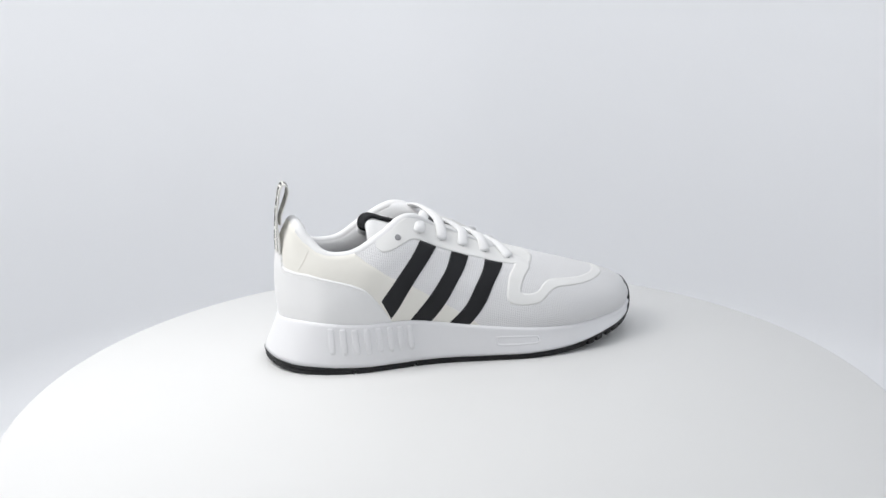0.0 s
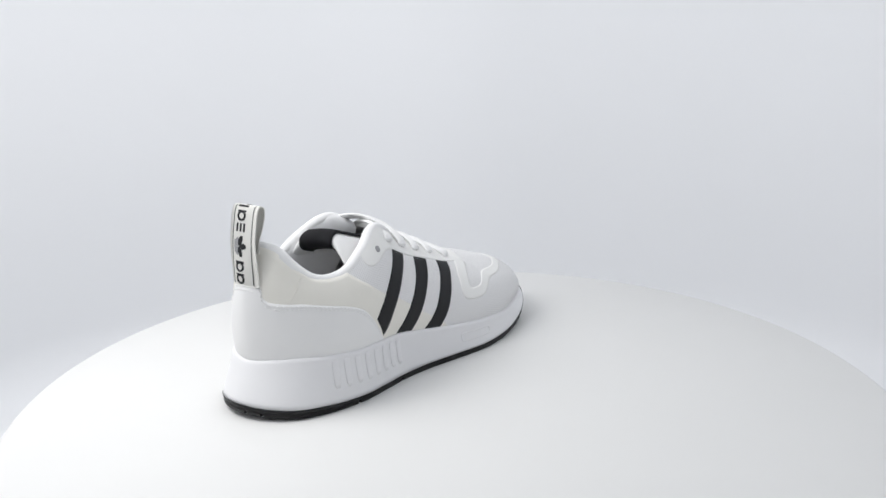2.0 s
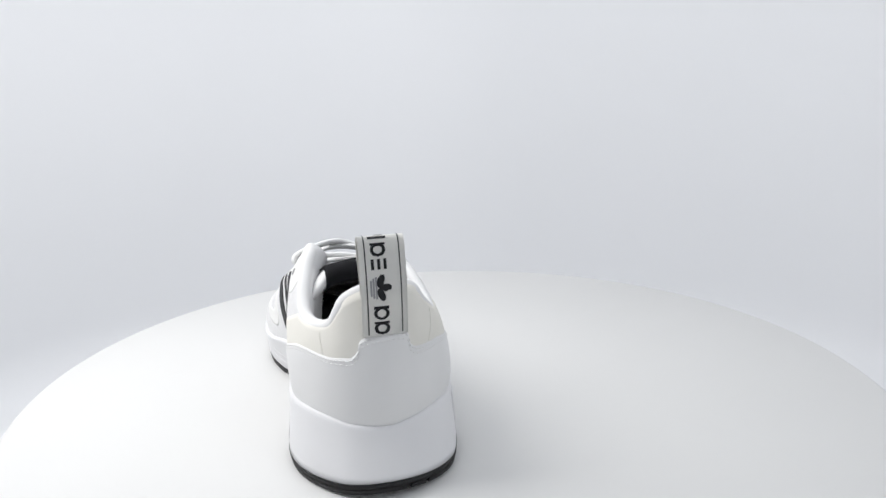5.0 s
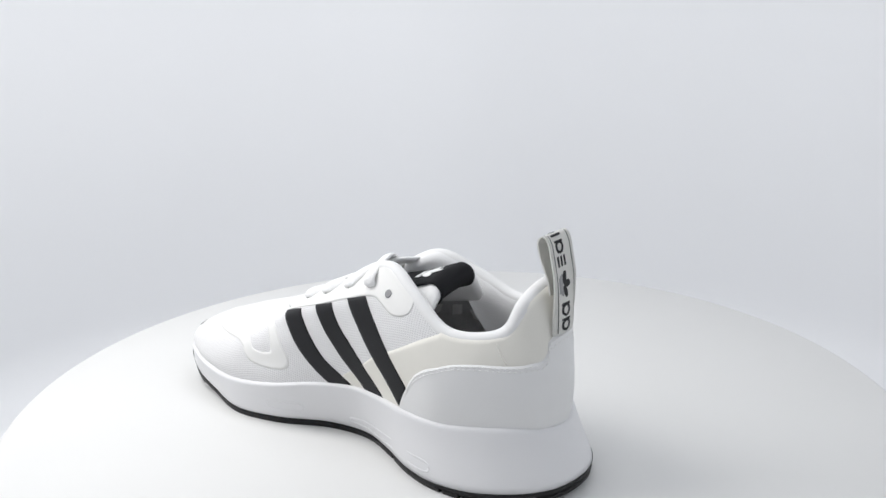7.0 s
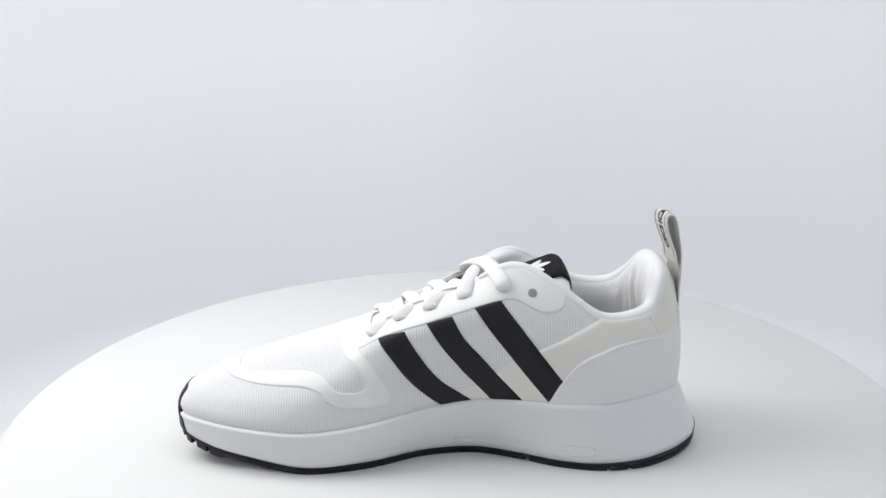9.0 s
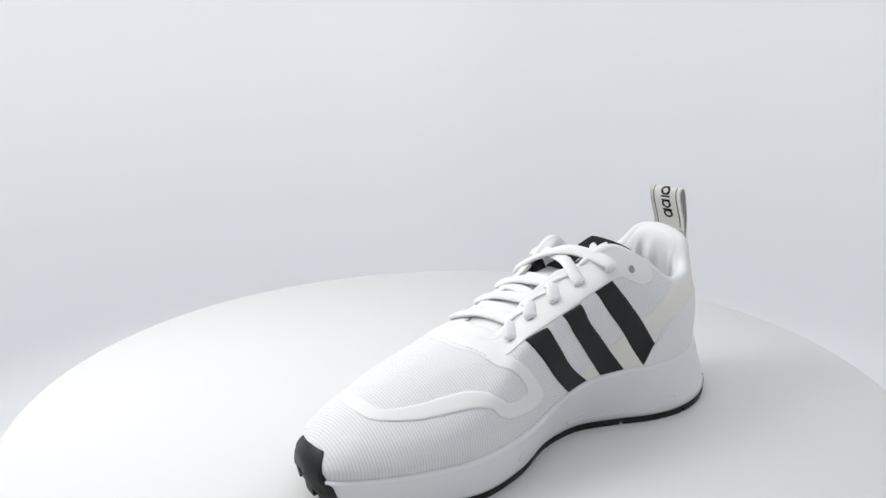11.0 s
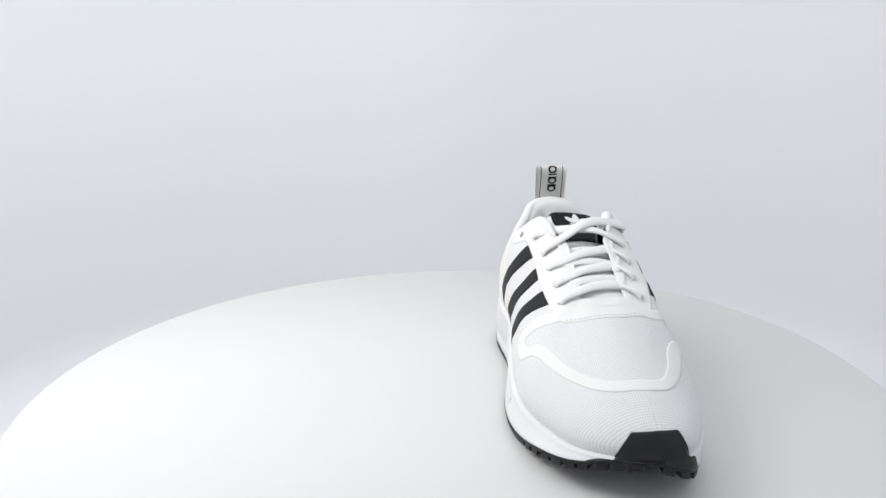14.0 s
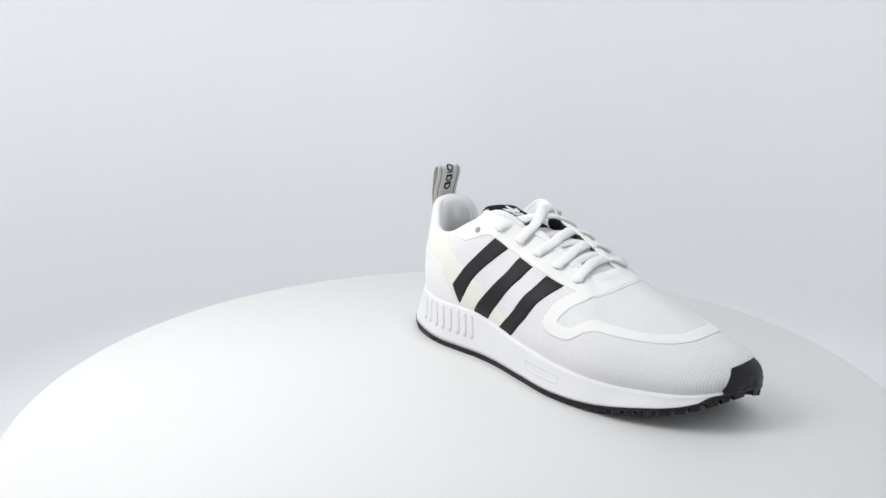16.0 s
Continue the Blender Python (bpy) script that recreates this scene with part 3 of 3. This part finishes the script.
def lining():
    us = arc(7.2, 20.8, 150)
    G = []
    for u in us:
        e = skin(u, 1.0)
        n = EDGE_OUT[int(u * 10) % NU]
        back = math.exp(-((u - 14) / 2.2) ** 2)
        pad = 5.5 + 3.0 * back
        deep = min(max((u - 8.7) / 1.2, 0.0), max((20.6 - u) / 1.0, 0.0), 1.0)
        h = (e[2] - 46.0) * deep + 17.0 * (1 - deep)
        fold = (1.1 * math.sin(u * 5.1) + 0.7 * math.sin(u * 8.3 + 1)) * back
        tip = math.exp(-((u - 14) / 1.5) ** 2)
        rad = 1.7 + 0.6 * tip
        row = [e - n * (3.0 + 0.9 * tip) + np.array([0, 0, rad])]
        for f, k in ((0.02, 0.8), (0.12, 1.0), (0.25, 1.1 + fold * 0.14), (0.45, 0.95 + fold * 0.16), (0.7, 0.75 + fold * 0.08), (1.0, 0.8)):
            row.append(np.array([e[0], e[1], 0]) - n * (2.5 + pad * k) + np.array([0, 0, e[2] - h * f]))
        G.append(even(row, 16, 60))
    G = np.array(G)
    F = grid_faces(len(us), 16)
    part("lining", mesh_of("lining", G.reshape(-1, 3), F, M_LINING), SHOE, "pale grey padded textile lining")


def insole():
    loop = FOOT - ring_normals(FOOT) * 5.0
    loop = np.array([p for p in loop if p[0] < 170])
    order = np.argsort(np.arctan2(loop[:, 1], loop[:, 0] - 70))
    loop = loop[order]
    V = [(70, 0, 46.0)] + [(p[0], p[1], 47.0) for p in loop] + [(p[0], p[1], 43.0) for p in loop]
    n = len(loop)
    F = [(0, 1 + k, 1 + (k + 1) % n) for k in range(n)] + [(1 + k, 1 + n + k, 1 + n + (k + 1) % n, 1 + (k + 1) % n) for k in range(n)]
    ob = part("insole", mesh_of("insole", V, F, M_SOCK, False), SHOE, "dark printed insole")
    for x, y, a, b in ((58, 8, 9, 3), (64, -7, 6, 4), (76, 2, 5, 3), (45, -4, 7, 3.5), (84, 12, 6, 3)):
        V = [(x + a * math.cos(t), y + b * math.sin(t), z) for z in (47.0, 47.6) for t in np.linspace(0, 2 * math.pi, 18, endpoint=False)]
        F = [tuple(range(18, 36))] + [(k, (k + 1) % 18, 18 + (k + 1) % 18, 18 + k) for k in range(18)]
        part("insole_print", mesh_of("insole_print", V, F, M_LINING, False), ob)


def vamp_lining():
    """Grey knit sheet inside the front of the shoe, with a few pale printed marks."""
    us, vs = np.linspace(-7.9, 8.7, 120), np.linspace(0.03, 0.62, 20)
    G = np.array([[skin(u, v, -3.0) for v in vs] for u in us])
    F = [f[::-1] for f in face_out(G.reshape(-1, 3), grid_faces(120, 20))]
    ob = part("vamp_lining", mesh_of("vamp_lining", G.reshape(-1, 3), F, M_VAMP), SHOE, "grey knit lining of the forefoot")
    for u, v, du, dv, lean in ((7.75, 0.44, 0.17, 0.06, 0.1), (7.1, 0.46, 0.2, 0.05, 0.2), (8.35, 0.42, 0.1, 0.05, -0.1),
                               (-6.9, 0.50, 0.22, 0.07, 0.15), (-7.6, 0.40, 0.12, 0.05, -0.1)):
        lo = [(u - du, v - dv), (u + du, v - dv)]
        hi = [(u - du + lean, v + dv), (u + du + lean, v + dv)]
        V, F = patch(between(lo, hi, 6, 6), -3.5, edge=-2.8)
        part("lining_print", mesh_of("lining_print", V, F, M_LINING), ob)


collar()
lining()
insole()
vamp_lining()


# ---- tongue with its woven label ----
TONGUE_MID = [(184, 66.5), (172, 72), (154, 81), (137, 88), (118, 92.5), (104, 95), (92, 98), (80, 101.7), (67, 106)]
TONGUE_CURVE = even([(x, 0, z) for x, z in TONGUE_MID], 200, 400)
TONGUE_LEN = float(np.linalg.norm(np.diff(TONGUE_CURVE, axis=0), axis=1).sum())


def tongue_at(s, y, off=0.0, on_by=0.0):
    """A point of the tongue's outer face: s from 0 (root) to 1 (tip), y across; on_by runs past the tip."""
    k = min(max(s, 0.0), 1.0) * 199
    i = min(int(k), 198)
    c = TONGUE_CURVE[i] * (1 - k + i) + TONGUE_CURVE[i + 1] * (k - i)
    d = TONGUE_CURVE[min(i + 3, 199)] - TONGUE_CURVE[max(i - 3, 0)]
    d = d / np.linalg.norm(d)
    n = np.array([d[2], 0, -d[0]])
    sag = (5.0 - 2.0 * s) * (y / 24.0) ** 2 + (8.5 if y < 0 else 5.5) * s * (max(0.0, abs(y - 2.0) - 13.0) / 9.0) ** 1.5 + 0.09 * s * y
    return np.array([c[0], y, c[2] - sag]) + n * off + d * on_by


def slab(at, s0, s1, y0, y1, up, down, ns=40, ny=16):
    V, F = [], []
    for side in (up, down):
        for i in range(ns):
            for j in range(ny):
                s, f = s0 + (s1 - s0) * i / (ns - 1), j / (ny - 1)
                y = y0 + (y1 - y0) * f
                r = 1 - 0.35 * max(0, abs(2 * f - 1) - 0.8) / 0.2
                V.append(at(s, y, side if side == up else (side * r + up * (1 - r))))
    n = ns * ny
    top = grid_faces(ns, ny)
    F += top + [tuple(n + k for k in f[::-1]) for f in top]
    ring = [i * ny for i in range(ns)] + [(ns - 1) * ny + j for j in range(1, ny)] + [i * ny + ny - 1 for i in range(ns - 2, -1, -1)] + list(range(ny - 2, 0, -1))
    F += [(a, b, b + n, a + n) for a, b in zip(ring, ring[1:] + ring[:1])]
    return V, F


def fat(s):
    """Half the tongue's thickness."""
    return 4.0 + 1.7 * min(max((s - 0.4) / 0.4, 0.0), 1.0)


def tongue():
    # padded body: rounded section, rounded off past the tip
    rows = [(s, 1.0, 0.0) for s in np.linspace(0, 1, 46)]
    rows += [(1.0, math.cos(a), fat(1) * math.sin(a)) for a in np.linspace(0.2, 1.45, 8)]
    V, m = [], 36
    for s, q, run in rows:
        half = 22.0 + 5.0 * s - 2.5 * (1 - q)
        for j in range(m):
            a = 2 * math.pi * j / m
            y = 1.5 * s + half * math.copysign(abs(math.cos(a)) ** 0.75, math.cos(a))
            h = -fat(s) + fat(s) * q * math.copysign(abs(math.sin(a)) ** 0.7, math.sin(a))
            V.append(tongue_at(s, y, h, run))
    F = []
    for i in range(len(rows) - 1):
        F += [(i * m + j, i * m + (j + 1) % m, (i + 1) * m + (j + 1) % m, (i + 1) * m + j) for j in range(m)]
    F += [tuple(range(m))[::-1], tuple(range((len(rows) - 1) * m, len(rows) * m))]
    ob = part("tongue", mesh_of("tongue", V, F, M_WHITE), SHOE, "white padded tongue")
    # the label runs along the face, round the tip and back underneath
    r = fat(1) + 0.5
    rows = [(s, 0.5, 0.0) for s in np.linspace(0.68, 1.0, 30)]
    rows += [(1.0, -fat(1) + r * math.cos(a), r * math.sin(a)) for a in np.linspace(0.15, math.pi - 0.15, 16)]
    rows += [(s, -2 * fat(1) - 0.5, 0.0) for s in np.linspace(1.0, 0.93, 6)]
    V = [tongue_at(s, -13.5 + 32 * j / 16, o, run) for s, o, run in rows for j in range(17)]
    lab = part("label", mesh_of("label", V, grid_faces(len(rows), 17), M_LABEL), ob, "black woven label folded over the tongue tip")
    sol = lab.modifiers.new("thickness", "SOLIDIFY")
    sol.thickness, sol.offset = 0.0007, 0.0
    # a plain pale fan of three leaves on the label, with bars at its foot

    def print_on(pts):
        V = [tongue_at(0.885 + x / TONGUE_LEN, 3.5 + y, 1.15) for x, y in pts] + [tongue_at(0.885 + x / TONGUE_LEN, 3.5 + y, 0.6) for x, y in pts]
        n = len(pts)
        F = [tuple(range(n))] + [(k, (k + 1) % n, n + (k + 1) % n, n + k) for k in range(n)]
        part("emblem", mesh_of("emblem", V, F, M_PRINT, False), lab)

    for ang, ln in ((-40, 10.0), (0, 12.0), (40, 10.0)):
        a = radians(ang)
        pts = []
        for k in range(20):
            t = 2 * math.pi * k / 20
            q, w = 1.5 + ln * (0.5 + 0.5 * math.cos(t)), 2.3 * math.sin(t) * (1 - 0.25 * math.cos(t))
            pts.append((q * math.cos(a) - w * math.sin(a), q * math.sin(a) + w * math.cos(a)))
        print_on(pts)
    for x, w in ((-0.4, 5.5), (-1.9, 5.0), (-3.4, 4.3)):
        print_on([(x - 0.5, -w), (x + 0.5, -w), (x + 0.5, w), (x - 0.5, w)])


tongue()


# ---- laces ----


def lace(ends, mids, lift=(1.6, 1.6)):
    """A flat lace from one eyelet to another over the tongue."""
    (u0, v0), (u1, v1) = ends
    P = [skin(u0, v0 - 0.035, 0.3), skin(u0, v0 + 0.0, lift[0])]
    P += [np.array(m, float) for m in mids]
    P += [skin(u1, v1 + 0.0, lift[1]), skin(u1, v1 - 0.035, 0.3)]
    C = even(P, 60)
    V, F = tube(C, 4.2, 1.7, 12, up=np.stack([0.35 + 0 * C[:, 0], C[:, 1] / 15.0, 1 + 0 * C[:, 0]], 1))
    part("lace", mesh_of("lace", V, F, M_LACE), SHOE, "white flat woven lace")


lace((LACE_OUT[0], LACE_IN[0]), [(164, -14, 77.2), (162.5, -7, 79), (161, 0, 79.5), (160, 7, 79.4), (159.5, 14, 78.2)])
lace((LACE_OUT[1], LACE_IN[1]), [(149, -14, 84), (147.5, -7, 86), (146, 0, 86.7), (144.5, 7, 86.9), (143, 14, 86.5)])
lace((LACE_OUT[2], LACE_IN[2]), [(134, -14, 90.5), (132.5, -7, 92.6), (131, 0, 93.7), (129.5, 7, 94.1), (128, 14, 94)])
lace((LACE_OUT[4], LACE_IN[3]), [(104, -12, 103), (108, -2, 104.3), (112, 10, 103.2)])
lace((LACE_OUT[3], LACE_IN[4]), [(115, -12, 101.5), (109, 0, 107.2), (104, 11, 108.3)], (2.2, 2.8))


def under_lace(a, b, side):
    """The short run of lace that dives below the next row."""
    P = [skin(a[0], 1.0, 1.5) + np.array([0, -side * 4, -0.5]), (skin(a[0], 1.0) + skin(b[0], 1.0)) / 2 + np.array([0, -side * 2.5, 1.0]),
         skin(b[0], 1.0, 1.0) + np.array([0, -side * 1.0, -1.5])]
    V, F = tube(even(P, 16), 2.8, 1.0, 10)
    part("lace", mesh_of("lace", V, F, M_LACE), SHOE, "white flat woven lace")


def low_lace(s, lean):
    """A run of lace that lies on the tongue under the upper rows."""
    P = [tongue_at(s + lean * y / 40 / TONGUE_LEN, y, 1.0) for y in np.linspace(-19, 19, 24)]
    V, F = tube(P, 3.6, 1.2, 10, up=(0.4, 0, 0.9))
    part("lace", mesh_of("lace", V, F, M_LACE), SHOE, "white flat woven lace")


for s, lean in ((0.27, 3.0), (0.415, -3.0), (0.545, 4.0)):
    low_lace(s, lean)
for k in range(3):
    under_lace(LACE_OUT[k], LACE_OUT[k + 1], -1)
    under_lace(LACE_IN[k], LACE_IN[k + 1], 1)


# ---- heel pull tab ----
TAB = [(-4.9, 83), (-5.0, 92), (-3.6, 108), (-1.2, 122), (0.6, 129.8), (2.8, 132.9), (5.2, 131.9), (5.6, 128), (3.2, 120), (-0.2, 111.5), (-2.2, 104)]
TAB_CURVE = even([(x, 0, z) for x, z in TAB], 160, 600)
TAB_LEN = float(np.linalg.norm(np.diff(TAB_CURVE, axis=0), axis=1).sum())
TAB_TOP = int(np.argmax(TAB_CURVE[:, 2]))


def up_tab(z, front=False):
    """How far along the tape the height z comes, on its back or on the front that faces the toe."""
    c = TAB_CURVE[:, 2]
    if front:
        return float(np.interp(-z, -c[TAB_TOP:], np.arange(TAB_TOP, 160))) / 159
    return float(np.interp(z, c[:TAB_TOP + 1], np.arange(TAB_TOP + 1))) / 159


def tab_at(s, y, off=0.0):
    i = min(max(int(s * 159), 1), 158)
    d = TAB_CURVE[i + 1] - TAB_CURVE[i - 1]
    n = np.array([-d[2], 0, d[0]]) / np.linalg.norm(d)
    bend = 0.018 * y * y * min(max((112 - TAB_CURVE[i][2]) / 20, 0), 1)
    return TAB_CURVE[i] + np.array([bend, y, 0]) + n * off


def tab_shape(pts, name, parent, mat, off=0.75):
    """A small flat printed shape on the tape; pts are (along, across)."""
    V = [tab_at(s, y, off) for s, y in pts] + [tab_at(s, y, 0.3) for s, y in pts]
    n = len(pts)
    F = [tuple(range(n)), tuple(range(n, 2 * n))[::-1]] + [(k, (k + 1) % n, n + (k + 1) % n, n + k) for k in range(n)]
    part(name, mesh_of(name, V, F, mat, False), parent)


def tab_ring(s, y, hs, hy, w, parent):
    """A plain ring printed on the tape."""
    V, n = [], 24
    for o in (0.3, 0.75):
        for k in (1.0, 1 - w):
            V += [tab_at(s + hs * k * math.cos(t), y + hy * k * math.sin(t), o) for t in np.linspace(0, 2 * math.pi, n, endpoint=False)]
    F = []
    for a, b in ((0, n), (n, 3 * n), (3 * n, 2 * n), (2 * n, 0)):
        F += [(a + k, a + (k + 1) % n, b + (k + 1) % n, b + k) for k in range(n)]
    part("print_ring", mesh_of("print_ring", V, F, M_BLACK, False), parent)


def pull_tab():
    V, F = slab(lambda s, y, o: tab_at(s, y, o), 0.0, 1.0, -12.5, 11.0, 0.55, -0.55, 90, 8)
    ob = part("pull_tab", mesh_of("pull_tab", V, F, M_TAPE), SHOE, "off-white woven heel pull loop with black print")
    for y in (-9.4, 8.0):
        pts = [(s, y - 0.3) for s in np.linspace(0.02, 0.97, 60)] + [(s, y + 0.3) for s in np.linspace(0.97, 0.02, 60)]
        V = [tab_at(s, q, o) for o in (0.7, 0.3) for s, q in pts]
        F = [(k, k + 1, 118 - k, 119 - k) for k in range(59)]
        part("print_line", mesh_of("print_line", V, F, M_BLACK, False), ob)
    box = lambda s, y, hs, hy: [(s - hs, y - hy), (s + hs, y - hy), (s + hs, y + hy), (s - hs, y + hy)]
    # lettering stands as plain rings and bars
    mm = 1.0 / TAB_LEN
    c = 1.3
    for z in (88.3, 95.8, 127.2):
        tab_ring(up_tab(z), c, 3.3 * mm, 3.9, 0.42, ob)
        tab_shape(box(up_tab(z) + 2.8 * mm, c, 0.7 * mm, 3.8), "print_bar", ob, M_BLACK)
    z = up_tab(120.0)
    for y in (3.2, 0.0, -3.2):
        tab_shape(box(z, c + y, 2.6 * mm, 0.75), "print_bar", ob, M_BLACK)
    tab_shape(box(up_tab(132.5), c, 0.6 * mm, 4.6), "print_bar", ob, M_BLACK)
    # fan of three dark leaves over grey bars
    z = up_tab(108.6)
    for ang, ln in ((-68, 6.8), (0, 6.4), (68, 6.8)):
        a = radians(ang)
        pts = []
        for k in range(18):
            t = 2 * math.pi * k / 18
            q, w = 0.4 + ln * (0.5 + 0.5 * math.cos(t)), 1.8 * math.sin(t)
            pts.append((z + (q * math.sin(a) + w * math.cos(a)) * mm, c + 1.0 - q * math.cos(a) + w * math.sin(a)))
        tab_shape(pts, "emblem", ob, M_BLACK)
    for y, w in ((2.0, 5.6), (3.3, 5.0), (4.6, 3.8)):
        tab_shape(box(z, c + y, w * mm, 0.5), "emblem", ob, M_GREY)
    # more of the print on the side of the loop that faces the toe
    f = -0.2
    for z in (115.2, 122.0):
        tab_ring(up_tab(z, True), f, 3.2 * mm, 3.5, 0.42, ob)
        tab_shape(box(up_tab(z, True) - 2.8 * mm, f, 0.65 * mm, 3.4), "print_bar", ob, M_BLACK)
    z = up_tab(127.0, True)
    tab_shape(box(z, f, 0.55 * mm, 3.3), "print_bar", ob, M_BLACK)
    tab_ring(up_tab(130.8, True), f, 2.9 * mm, 3.5, 0.42, ob)


pull_tab()


# ---- what moves: shoe and turntable turn together ----


def motions():
    turns = [(t, Matrix.Rotation(radians(SPIN * t), 4, "Z")) for t in STEPS]
    walk(TABLE, [(t, Matrix.Translation((-0.0065, 0.002, 0)) @ m) for t, m in turns])
    walk(SHOE, [(t, m @ SHOE_AT) for t, m in turns])


motions()
